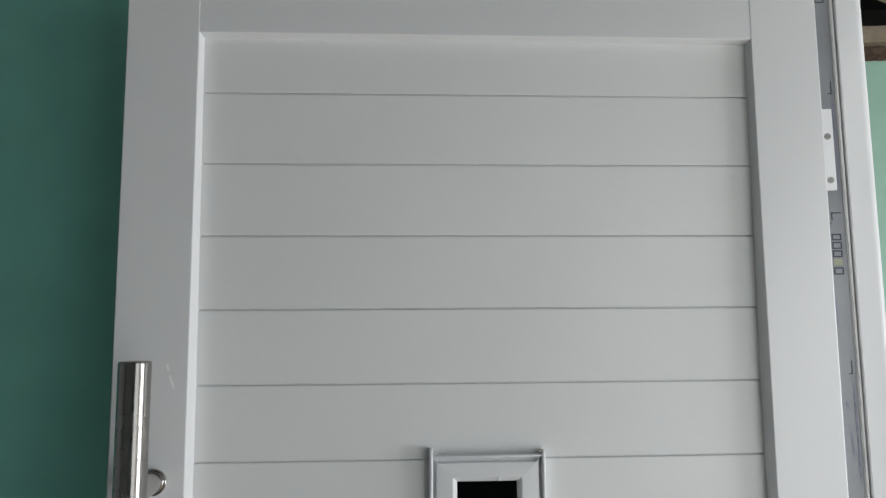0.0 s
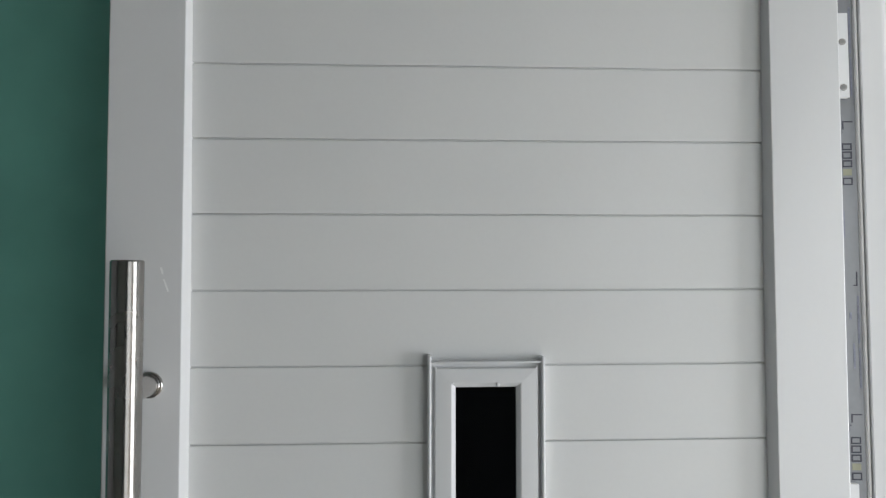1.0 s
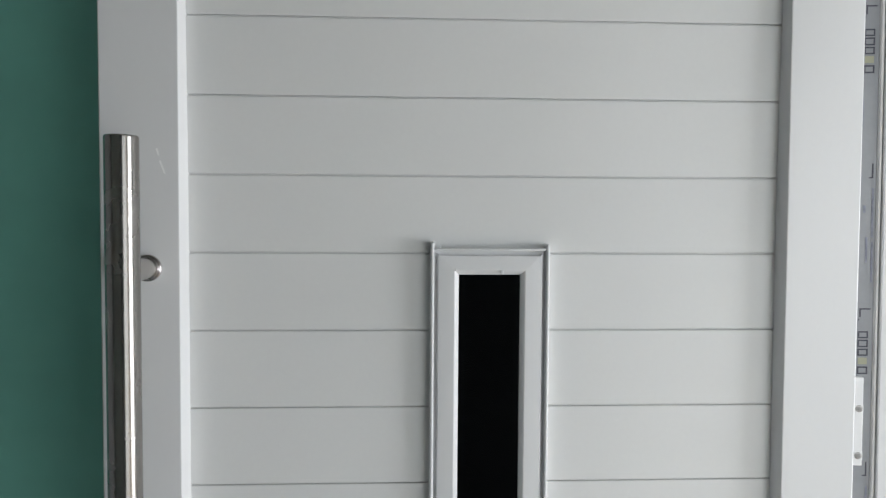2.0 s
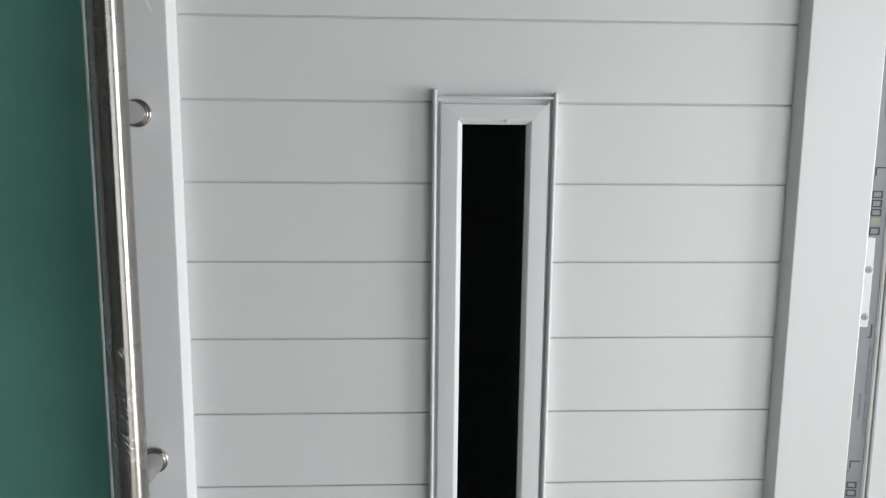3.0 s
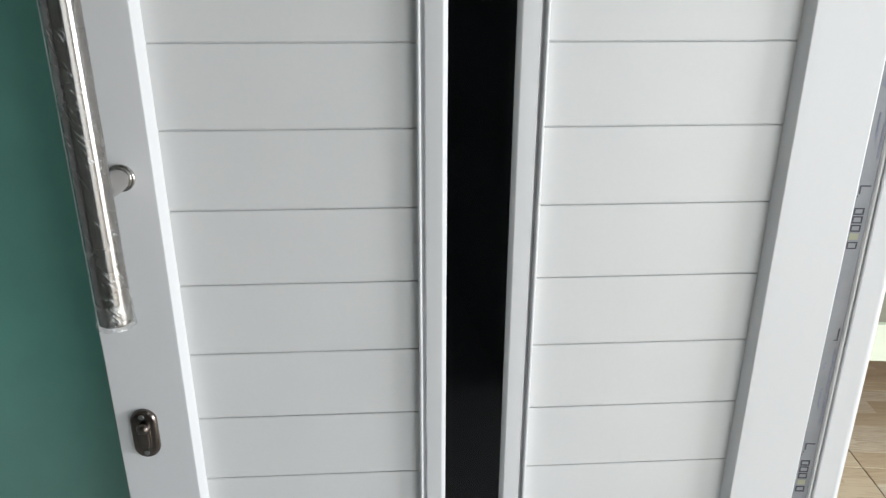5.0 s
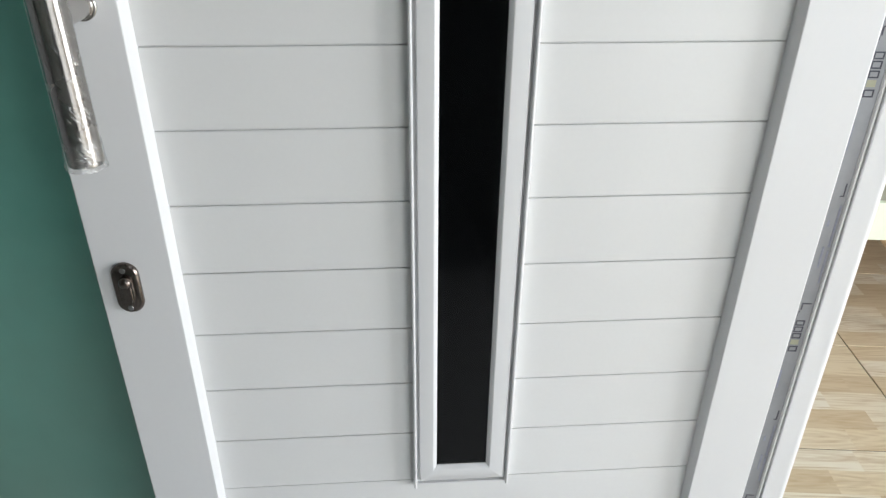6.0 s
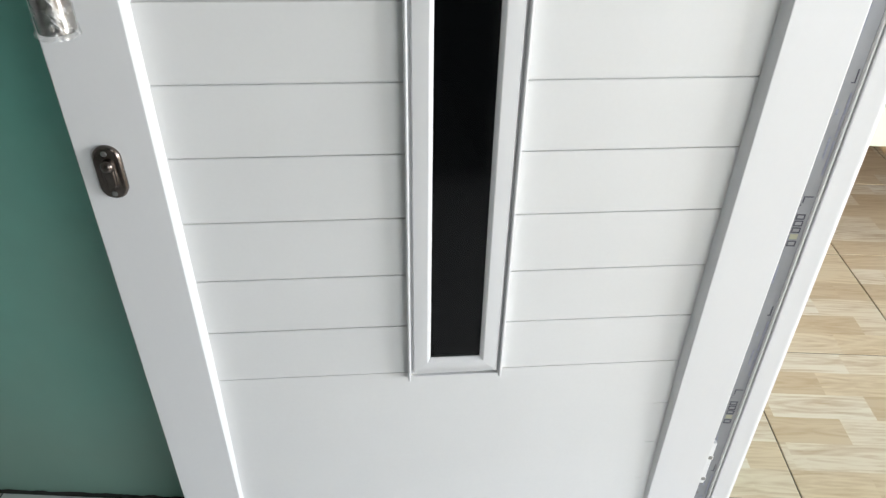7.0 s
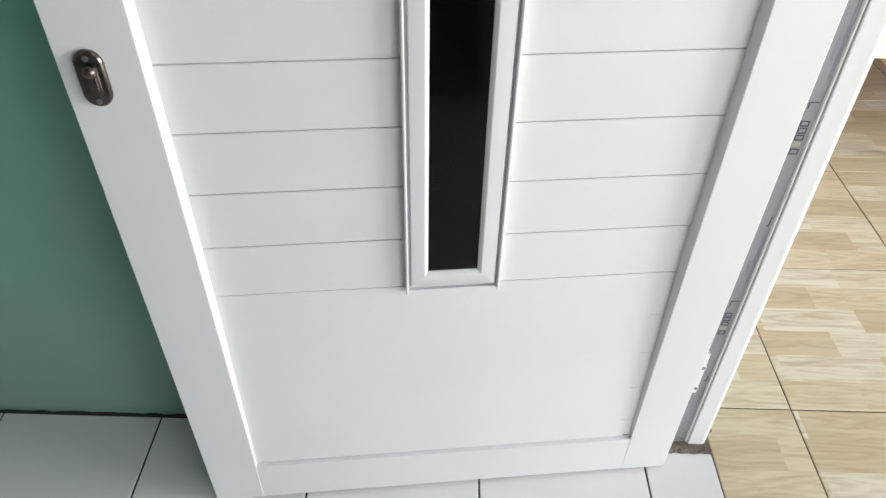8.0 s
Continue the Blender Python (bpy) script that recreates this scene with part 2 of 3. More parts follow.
SCUFF = material("bright_scratch", (0.95, 0.95, 0.95), 0.6, vary=0.03)


# ---------------------------------------------------------------- building helpers
def link_mesh(name, bm, mat, smooth=False):
    me = bpy.data.meshes.new(name)
    bm.to_mesh(me)
    bm.free()
    me.materials.append(mat)
    if smooth:
        for p in me.polygons:
            p.use_smooth = True
    return new(name, me)


def part(name, bm, mat, parent, label="", smooth=False):
    ob = link_mesh(name, bm, mat, smooth)
    ob.parent = parent
    if label:
        tagged(ob, label)
    return ob


def empty_thing(name, m, label, category, kind="", group=""):
    ob = new(name)
    ob.empty_display_size = 0.05
    ob.matrix_world = m
    return tagged(ob, label, category, group, kind)


def structure(name, bm, mat, label, category):
    ob = link_mesh(name, bm, mat)
    ob.matrix_world = HOUSE
    return tagged(ob, label, category, kind="structure")


def box(bm, x0, x1, y0, y1, z0, z1, bevel=0.0, segments=2):
    made = bmesh.ops.create_cube(bm, size=1.0)
    bmesh.ops.transform(bm, verts=made["verts"], matrix=Matrix.Translation(((x0 + x1) / 2, (y0 + y1) / 2, (z0 + z1) / 2))
                        @ Matrix.Diagonal((x1 - x0, y1 - y0, z1 - z0, 1)))
    if bevel:
        edges = list({e for v in made["verts"] for e in v.link_edges})
        bmesh.ops.bevel(bm, geom=edges, offset=bevel, segments=segments, affect="EDGES", profile=0.5)
    return bm


def boxed(*a, **k):
    return box(bmesh.new(), *a, **k)


def prism(bm, points, a0, a1, axis="z"):
    """A closed outline pushed along an axis. points: (p, q) pairs; z: p is x and q is y; x: p is y and q is z."""
    def at(p, q, a):
        return (p, q, a) if axis == "z" else (a, p, q)
    low = [bm.verts.new(at(p, q, a0)) for p, q in points]
    high = [bm.verts.new(at(p, q, a1)) for p, q in points]
    n = len(points)
    for i in range(n):
        bm.faces.new((low[i], low[(i + 1) % n], high[(i + 1) % n], high[i]))
    bm.faces.new(low[::-1])
    bm.faces.new(high)
    bmesh.ops.recalc_face_normals(bm, faces=bm.faces[:])
    return bm


def rod(bm, a, b, radius, radius_b=None, sides=28, bevel=0.0):
    """A round bar from a to b."""
    a, b = Vector(a), Vector(b)
    made = bmesh.ops.create_cone(bm, cap_ends=True, segments=sides, radius1=radius, radius2=radius if radius_b is None else radius_b,
                                 depth=(b - a).length)
    turn = (b - a).to_track_quat("Z", "Y").to_matrix().to_4x4()
    bmesh.ops.transform(bm, verts=made["verts"], matrix=Matrix.Translation((a + b) / 2) @ turn)
    if bevel:
        rims = [e for e in {e for v in made["verts"] for e in v.link_edges} if any(len(f.verts) > 4 for f in e.link_faces)]
        bmesh.ops.bevel(bm, geom=rims, offset=bevel, segments=3, affect="EDGES", profile=0.5)
    return bm


def smooth_by_angle(ob, degrees=35, boxy=False):
    me = ob.data
    for p in me.polygons:
        p.use_smooth = not (boxy and max(abs(c) for c in p.normal) > 0.9995)
    bm = bmesh.new()
    bm.from_mesh(me)
    for e in bm.edges:
        e.smooth = len(e.link_faces) != 2 or e.calc_face_angle(0) < radians(degrees)
    bm.to_mesh(me)
    bm.free()
    return ob


# ---------------------------------------------------------------- the two rooms
GREEN_V, WALL_END = 0.1468, 0.764
ROOM_L, ROOM_B, CEILING = -1.70, -2.40, 2.70
FAR_U, FAR_V = 4.20, 3.10

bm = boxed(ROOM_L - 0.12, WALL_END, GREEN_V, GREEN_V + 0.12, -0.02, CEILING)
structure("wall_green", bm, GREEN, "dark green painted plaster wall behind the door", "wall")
# Side and end walls added out of view; their tones set the bounced light.
bm = boxed(ROOM_L - 0.12, ROOM_L, ROOM_B, GREEN_V, -0.02, CEILING)
structure("wall_west", bm, PLASTER, "unseen grey side wall added to set the fill light", "wall")
bm = boxed(ROOM_L - 0.12, 0.80, ROOM_B - 0.12, ROOM_B, -0.02, CEILING)
structure("wall_south", bm, CREAM, "unseen cream end wall added to bounce light", "wall")
# The partition's unseen far end is set by the light it lets through.
bm = bmesh.new()
box(bm, 0.70, 0.80, ROOM_B, -1.32, -0.02, CEILING)
box(bm, 0.70, 0.80, -1.32, GREEN_V - 0.002, 2.04, CEILING)
structure("wall_partition", bm, PLASTER, "grey plastered partition wall round the doorway", "wall")
# ceiling added out of view, white to bounce light down
bm = boxed(ROOM_L - 0.12, 0.80, ROOM_B - 0.12, GREEN_V + 0.12, CEILING, CEILING + 0.1)
structure("ceiling", bm, CEIL, "unseen white ceiling added to bounce light", "ceiling")

bm = boxed(0.62, FAR_U, FAR_V, FAR_V + 0.12, -0.02, 3.008)
structure("wall_north", bm, MINT, "pale mint painted wall with an unfinished top", "wall")
# Unseen walls added round the next room, cream for neutral bounce, open for lamps.
bm = boxed(0.62, 0.74, GREEN_V + 0.12, FAR_V, -0.02, 3.10)
structure("wall_inner", bm, CREAM, "unseen cream wall added to close the next room", "wall")
bm = bmesh.new()
box(bm, FAR_U, FAR_U + 0.12, ROOM_B, -1.57, -0.02, 3.9)
box(bm, FAR_U, FAR_U + 0.12, 0.07, FAR_V + 0.12, -0.02, 3.9)
box(bm, FAR_U, FAR_U + 0.12, -1.57, 0.07, 2.25, 3.9)
structure("wall_east", bm, CREAM, "unseen cream wall added with an opening for a lamp", "wall")
bm = bmesh.new()
box(bm, 0.80, 1.45, ROOM_B - 0.12, ROOM_B, -0.02, 3.9)
box(bm, 3.35, FAR_U + 0.12, ROOM_B - 0.12, ROOM_B, -0.02, 3.9)
box(bm, 1.45, 3.35, ROOM_B - 0.12, ROOM_B, 2.25, 3.9)
structure("wall_south_inner", bm, CREAM, "unseen cream wall added with an opening for a lamp", "wall")
# The roof's gap is out of view, cut for the overhead fill lamp.
bm = bmesh.new()
box(bm, 0.62, 1.28, ROOM_B - 0.12, 5.0, 3.95, 4.05)
box(bm, 3.32, FAR_U + 0.12, ROOM_B - 0.12, 5.0, 3.95, 4.05)
box(bm, 1.28, 3.32, ROOM_B - 0.12, -2.36, 3.95, 4.05)
box(bm, 1.28, 3.32, -0.48, 5.0, 3.95, 4.05)
structure("roof", bm, ROOF_DARK, "dark underside of the roof", "roof")
bm = boxed(0.62, FAR_U + 0.12, 4.6, 4.7, 2.6, 3.95)
structure("backdrop", bm, ROOF_DARK, "dark roof space behind the wall", "wall")

# floors: a dark bed under single tiles
white_floor = structure("floor_white", boxed(ROOM_L, 0.7815, ROOM_B, GREEN_V, -0.06, -0.0025), GROUT,
                        "white glazed floor tiles with dark grout", "floor")
wood_floor = structure("floor_wood", boxed(0.7815, FAR_U, ROOM_B, FAR_V, -0.06, -0.0025), GROUT_BROWN,
                       "glazed floor tiles printed with pale wood strips", "floor")


# ---------------------------------------------------------------- the door leaf
P, P_TOP = 0.0803, 0.0796       # width of a board
MIDDLE = 1.4278                 # height of the joint at the window's head
LEFT, RIGHT = -0.0024, 0.609       # the boarded field
PROUD = -0.018                 # the frame's face, in front of the boards
BACK = 0.032
OUT_L, OUT_R = -0.0837, 0.6895
DOOR_TOP, DOOR_BOT = 1.968, 0.006
FIELD_TOP, FIELD_BOT = 1.887, 0.098

door = empty_thing("door_1", pose(0.3, 0, 0), "white plastic panelled door standing open against a green wall", "door", "structure")
D = Matrix.Translation((-0.3, 0, 0))


def dpart(name, bm, mat, label="", parent=None, smooth=0):
    """A piece of the door leaf, in the leaf's own measures."""
    bmesh.ops.transform(bm, verts=bm.verts[:], matrix=D)
    ob = part(name, bm, mat, parent or door, label)
    return smooth_by_angle(ob, abs(smooth), smooth < 0) if smooth else ob


SLANT_L, SLANT_R = 0.0034, 0.0026   # the retaining edges lean inwards


def stile(outer, inner, lean):
    """An upright of the leaf: rounded outer edge, slanted inner edge that holds the boards. lean: signed, away from the boards."""
    s = 1 if inner > outer else -1
    c = 0.0016
    front = inner + lean
    outline = [(outer, BACK), (outer, PROUD + c), (outer + s * c * 0.3, PROUD + c * 0.3), (outer + s * c, PROUD),
               (front - s * 0.0012, PROUD), (front - s * 0.0003, PROUD + 0.0004), (front, PROUD + 0.0013), (inner, 0.0), (inner, BACK)]
    return prism(bmesh.new(), outline, DOOR_BOT, DOOR_TOP)


def rail(z_out, z_in, lean):
    s = 1 if z_in > z_out else -1
    front = z_in + lean
    y = PROUD + 0.0005
    outline = [(BACK, z_out), (y + 0.001, z_out), (y, z_out + s * 0.001), (y, front - s * 0.0012), (y + 0.0004, front - s * 0.0003),
               (y + 0.0013, front), (0.0, z_in), (BACK, z_in)]
    return prism(bmesh.new(), outline, LEFT - SLANT_L - 0.0010, RIGHT + SLANT_R + 0.0010, axis="x")


dpart("stile", stile(OUT_L, LEFT, -SLANT_L), PVC, smooth=-40)
dpart("stile", stile(OUT_R, RIGHT, SLANT_R), PVC, smooth=-40)
dpart("rail", rail(DOOR_TOP - 0.001, FIELD_TOP, 0.003), PVC, smooth=-40)
dpart("rail", rail(DOOR_BOT, FIELD_BOT, -0.003), PVC, smooth=-40)

# window cut through the boards
WL, WR, WT, WB = 0.2438, 0.3665, 1.4350, 0.4612
HL, HR, HT, HB = 0.2665, 0.3435, 1.412, 0.488
CHIPS = ((0.3403, 1.266), (0.3398, 0.624))  # nicks in the bead, across and up
PLUMB = 0.0020                 # how far the window's foot stands out of plumb
bm = bmesh.new()
box(bm, LEFT, HL, 0.0035, 0.020, FIELD_BOT, FIELD_TOP)
box(bm, HR, RIGHT, 0.0035, 0.020, FIELD_BOT, FIELD_TOP)
box(bm, HL, HR, 0.0035, 0.020, HT, FIELD_TOP)
box(bm, HL, HR, 0.0035, 0.020, FIELD_BOT, HB)
dpart("core", bm, PVC)


def bow(z):
    """The lining bends forward a little at its foot and head."""
    return -0.0115 * max(0.0, 0.5 - z) / 0.4 - 0.006 * max(0.0, z - 1.5) / 0.4


joint_rng = random.Random(21)


def board(x0, x1, z0, z1):
    """One lining board: square lower edge, and an upper edge with a tongue, so that a fine shallow joint stays between two."""
    g = joint_rng.uniform(0.00072, 0.00105) if z1 > 0.468 else 0.00003
    lo, hi = bow(z0), bow(z1)
    if z1 <= 0.468:
        # low joints shut where bright light washes them out, opened in the stile's shade
        bm = bmesh.new()
        for a, b, gap in ((x0, x1 - 0.022, g), (x1 - 0.022, x1, 0.00045)):
            prism(bm, [(0.0034, z0 + gap), (lo + gap, z0 + gap), (lo, z0 + gap * 1.5), (hi, z1 - gap * 1.5), (hi + gap, z1 - gap), (0.0034, z1 - gap)], a, b, axis="x")
        return bm
    if z1 > FIELD_TOP - 0.001:
        top = [(hi, z1 + 0.002), (0.0034, z1 + 0.002)]
    else:
        deep = hi + 0.0032
        top = [(hi, z1 - g * 1.8), (hi + 0.0007, z1 - g), (deep, z1 - g), (deep, z1 + g * 0.9), (0.0034, z1 + g * 0.9)]
    return prism(bmesh.new(), [(0.0034, z0 + g), (lo + 0.0004, z0 + g), (lo, z0 + g * 1.4)] + top, x0, x1, axis="x")


def joint(k):
    """The height of a joint; the topmost boards are pushed together a little tighter."""
    return MIDDLE - (k - 6) * (P if k > 6 else P_TOP)


for k in range(0, 23):
    z1, z0 = min(joint(k), FIELD_TOP), max(joint(k + 1), FIELD_BOT)
    if z1 - z0 < 0.01:
        continue
    if z1 > HB + 0.01 and z0 < HT - 0.02:
        dpart("board", board(LEFT - 0.0015, HL, z0, z1), BOARD)
        dpart("board", board(HR, RIGHT + 0.0012, z0, z1), BOARD)
    else:
        dpart("board", board(LEFT - 0.0015, RIGHT + 0.0012, z0, z1), BOARD)


# window surround: a thin upright fin all round, then a mitred flat bead
def bead(side):
    """One mitred length of the flat bead. d is the way in from the fin's outer edge."""
    low = 1.15    # the bottom bead is the broadest
    e = 0.0074 if side in ("left", "right") else 0.0094
    f = 0.0246 if side in ("left", "top") else 0.0256
    profile = [(0.0039, 0.0030), (0.0039, -0.0052), (e, -0.0054), (e, -0.0098), (e + 0.0009, -0.0108), (f - 0.0010, -0.0124), (f, -0.0122), (f + 0.0010, -0.0114),
               (f + 0.0040, -0.0092), (f + 0.0046, -0.0080), (f + 0.0048, 0.0060), (0.0039, 0.0060)]
    bm = bmesh.new()
    rings = []
    for end in (0, 1):
        ring = []
        for d, y in profile:
            if side == "left":
                p = (WL + d, y, WT - d if end else WB + d * low)
            elif side == "right":
                p = (WR - d, y, WT - d if end else WB + d * low)
            elif side == "top":
                p = (WR - d if end else WL + d, y, WT - d)
            else:
                p = (WR - d if end else WL + d, y, WB + d * low)
            ring.append(bm.verts.new(p))
        rings.append(ring)
    n = len(profile)
    for i in range(n):
        bm.faces.new((rings[0][i], rings[0][(i + 1) % n], rings[1][(i + 1) % n], rings[1][i]))
    bm.faces.new(rings[0])
    bm.faces.new(rings[1][::-1])
    bmesh.ops.recalc_face_normals(bm, faces=bm.faces[:])
    return bm


window = new("window")
window.parent = door
window.empty_display_size = 0.05
tagged(window, "narrow upright pane of dark glass in white beading")


def wpart(name, bm, mat, label=""):
    for v in bm.verts:
        v.co.x -= PLUMB * (1.43 - v.co.z) / 0.97
    return dpart(name, bm, mat, label, window, -40)


for side in ("left", "right", "top", "bottom"):
    wpart("bead", bead(side), PVC)
wpart("trim_strip", boxed(WL, WL + 0.0038, -0.0125, 0.002, WB - 0.003, WT + 0.0046, bevel=0.0018, segments=3), PVC)
wpart("trim_strip", boxed(WR - 0.0038, WR, -0.0125, 0.002, WB - 0.001, WT + 0.0024, bevel=0.0018, segments=3), PVC)
wpart("trim_strip", boxed(WL + 0.004, WR - 0.004, -0.0120, 0.002, WT - 0.0044, WT - 0.0022, bevel=0.0008), PVC)
wpart("trim_strip", boxed(WL + 0.004, WR - 0.004, -0.0062, 0.002, WB - 0.0016, WB + 0.0010, bevel=0.0007), PVC)
wpart("pane", boxed(HL + 0.0005, HR - 0.0005, -0.0070, -0.0012, HB + 0.0005, HT - 0.0005), GLASS, "dark tinted glass pane")
bm = bmesh.new()
rod(bm, (0.317, -0.0118, 1.4085), (0.317, -0.0142, 1.4085), 0.0018, sides=12, bevel=0.0006)
wpart("pin_head", bm, PVC)


def blob(x, y, z, sx, sy, sz, seed):
    """A small uneven lump."""
    bm = bmesh.new()
    bmesh.ops.create_icosphere(bm, subdivisions=2, radius=1.0)
    for v in bm.verts:
        v.co *= 1 + 0.35 * noise.noise(v.co * 1.7 + Vector((seed, 0, 0)))
        v.co = Vector((x + v.co.x * sx, y + v.co.y * sy, z + v.co.z * sz))
    return bm


# curled ends of the fins and crumbs of sealant in the corners
for i, (x, y, z, sx, sy, sz) in enumerate(((WL + 0.0030, -0.0105, WT + 0.0036, 0.0022, 0.0022, 0.0016), (WR - 0.0052, -0.0090, WT + 0.0012, 0.0018, 0.0014, 0.0012),
                                           (WL + 0.0262, -0.0118, WT - 0.0240, 0.0014, 0.0012, 0.0016), (WL + 0.0092, -0.0100, WT - 0.0012, 0.0012, 0.0010, 0.0010))):
    wpart("sealant_crumb", blob(x, y, z, sx, sy, sz, i * 3.1), PVC, "small white crumb of sealant")
# nicks in the edge of the bead and specks on the glass
for i, (x, z) in enumerate(CHIPS):
    wpart("chip", blob(x, -0.0108, z, 0.0006, 0.0006, 0.0022, 40 + i), SCUFF, "small bright nick in the bead")
for i, (x, z) in enumerate(((0.3325, 0.521), (0.3300, 0.5145), (0.3285, 0.502))):
    wpart("speck", blob(x, -0.0071, z, 0.0005, 0.0003, 0.0006, 60 + i), MORTAR, "pale speck on the glass")

# pull handle
handle = new("pull_handle")
handle.parent = door
handle.empty_display_size = 0.05
tagged(handle, "long round brushed steel pull handle partly in clear wrapping")
HX, HY, HZ0, HZ1, HR_BAR = -0.0383, -0.0765, 0.944, 1.5365, 0.0150


def hpart(name, bm, mat, label="", smooth=12):
    return dpart(name, bm, mat, label, handle, smooth)


hpart("bar", rod(bmesh.new(), (HX, HY, HZ0), (HX, HY, HZ1), HR_BAR, sides=48, bevel=0.0018), BAR_STEEL)
for z, x in ((1.4125, -0.0366), (1.0660, -0.0362)):
    bm = rod(bmesh.new(), (HX + 0.002, HY + 0.010, z), (x, PROUD - 0.0045, z), 0.0104, sides=40)
    rod(bm, (x, PROUD - 0.0052, z), (x, PROUD - 0.0030, z), 0.0112, sides=40, bevel=0.0006)
    hpart("standoff", bm, STEEL)
    bm = rod(bmesh.new(), (x, PROUD - 0.0034, z), (x, PROUD + 0.0005, z), 0.0134, sides=40, bevel=0.0012)
    hpart("rosette", bm, STEEL)


def wrapping(z0, z1, loose, seed):
    """A crumpled sleeve of clear film round the bar."""
    rng = random.Random(seed)
    bm = bmesh.new()
    rows, cols = int((z1 - z0) / 0.0012), 72
    grid = []
    for i in range(rows + 1):
        z = z0 + (z1 - z0) * i / rows
        gather = 0.0032 * max(0.0, 1 - (z - HZ0) / 0.026) * (z0 < HZ0)
        ring = []
        for j in range(cols):
            a = math.pi / 2 + 2 * math.pi * j / cols
            q = Vector((math.cos(a) * 2.0, math.sin(a) * 2.0, z * 120 + 1.6 * math.sin(a + 0.7) + seed))
            lump = (0.5 + noise.noise(q)) * (0.4 + 0.9 * abs(noise.noise(q * 2.3)))
            # fine creases that run slanting round the tube, in patches
            across, run = z + 1.3 * HR_BAR * (a - math.pi / 2), z - 0.8 * HR_BAR * (a - math.pi / 2)
            ridge = max(0.0, 1 - 3.2 * abs(noise.noise(Vector((across * 210, run * 34, seed)))))
            patch = max(0.0, 0.25 + noise.noise(Vector((z * 34, a * 0.9, seed + 4.0))))
            r = HR_BAR + 0.0004 + (loose * 0.45 + gather) * lump + loose * 1.5 * ridge * patch
            ring.append(bm.verts.new((HX + r * math.cos(a), HY + r * math.sin(a), z + rng.uniform(-0.0002, 0.0002))))
        grid.append(ring)
    for i in range(rows):
        for j in range(cols):
            bm.faces.new((grid[i][j], grid[i][(j + 1) % cols], grid[i + 1][(j + 1) % cols], grid[i + 1][j]))
    low = bm.verts.new((HX + 0.004, HY, z0 - 0.004))
    for j in range(cols):
        bm.faces.new((grid[0][(j + 1) % cols], grid[0][j], low))
    return bm


hpart("plastic_wrap", wrapping(HZ0 - 0.004, 1.205, 0.0006, 3), WRAP, "crumpled clear plastic film", 25)
hpart("plastic_wrap", wrapping(HZ0 - 0.003, HZ0 + 0.022, 0.0012, 7), WRAP_END, "crumpled clear plastic film", 25)

# lock plate
lock = new("lock")
lock.parent = door
lock.empty_display_size = 0.05
tagged(lock, "dark nickel oval lock plate with a round knob")
LX, LZ = -0.0534, 0.7832


def lpart(name, bm, mat, smooth=25, label=""):
    return dpart(name, bm, mat, label, lock, smooth)


def oval(x, z, w, h, n=12):
    r = w / 2
    pts = []
    for i in range(n + 1):
        a = math.pi * i / n
        pts.append((x + r * math.cos(a), z + h / 2 - r + r * math.sin(a)))
    for i in range(n + 1):
        a = math.pi + math.pi * i / n
        pts.append((x + r * math.cos(a), z - h / 2 + r + r * math.sin(a)))
    return pts


def oval_plate(x, z, w, h, y0, y1, inset):
    """An oval plate with a rounded rim, its back at y0 and its face at y1."""
    bm = bmesh.new()
    rings = []
    for y, off in ((y0, 0), (y0 + (y1 - y0) * 0.55, 0), (y0 + (y1 - y0) * 0.88, inset * 0.45), (y1, inset)):
        rings.append([bm.verts.new((px, y, pz)) for px, pz in oval(x, z, w - 2 * off, h - 2 * off)])
    n = len(rings[0])
    for a, b in zip(rings, rings[1:]):
        for i in range(n):
            bm.faces.new((a[i], a[(i + 1) % n], b[(i + 1) % n], b[i]))
    bm.faces.new(rings[0])
    bm.faces.new(rings[-1])
    bmesh.ops.recalc_face_normals(bm, faces=bm.faces[:])
    return bm


lpart("plate", oval_plate(LX, LZ, 0.0275, 0.0590, PROUD + 0.0005, PROUD - 0.0062, 0.0035), BRONZE)
lpart("cylinder", oval_plate(LX, LZ - 0.0010, 0.0150, 0.0330, PROUD - 0.0055, PROUD - 0.0078, 0.0016), BRONZE)
lpart("thumb_turn", oval_plate(LX + 0.0010, LZ - 0.0020, 0.0096, 0.0260, PROUD - 0.0070, PROUD - 0.0104, 0.0018), BRONZE)
bm = bmesh.new()
bmesh.ops.create_uvsphere(bm, u_segments=24, v_segments=14, radius=0.0068)
bmesh.ops.transform(bm, verts=bm.verts[:], matrix=Matrix.Translation((LX + 0.0012, PROUD - 0.0095, LZ + 0.0100)) @ Matrix.Diagonal((1.0, 0.85, 1.0, 1.0)))
lpart("knob", bm, BRONZE, 50)
for dz in (0.0225, -0.0225):
    lpart("screw", rod(bmesh.new(), (LX, PROUD - 0.0055, LZ + dz), (LX, PROUD - 0.0072, LZ + dz), 0.0030, sides=18, bevel=0.0006), SCREW)

# scratches in the stile beside the handle
bm = bmesh.new()
for x0, z0, x1, z1 in ((-0.0285, 1.531, -0.0265, 1.524), (-0.0255, 1.519, -0.0205, 1.506)):
    prism(bm, [(x0, z0), (x0 + 0.0019, z0), (x1 + 0.0016, z1), (x1, z1)], 0, 0.0006, "z")
bmesh.ops.transform(bm, verts=bm.verts[:], matrix=Matrix(((1, 0, 0, 0), (0, 0, 1, PROUD - 0.0002), (0, 1, 0, 0), (0, 0, 0, 1))))
dpart("scratch", bm, SCUFF, "short bright scratch")


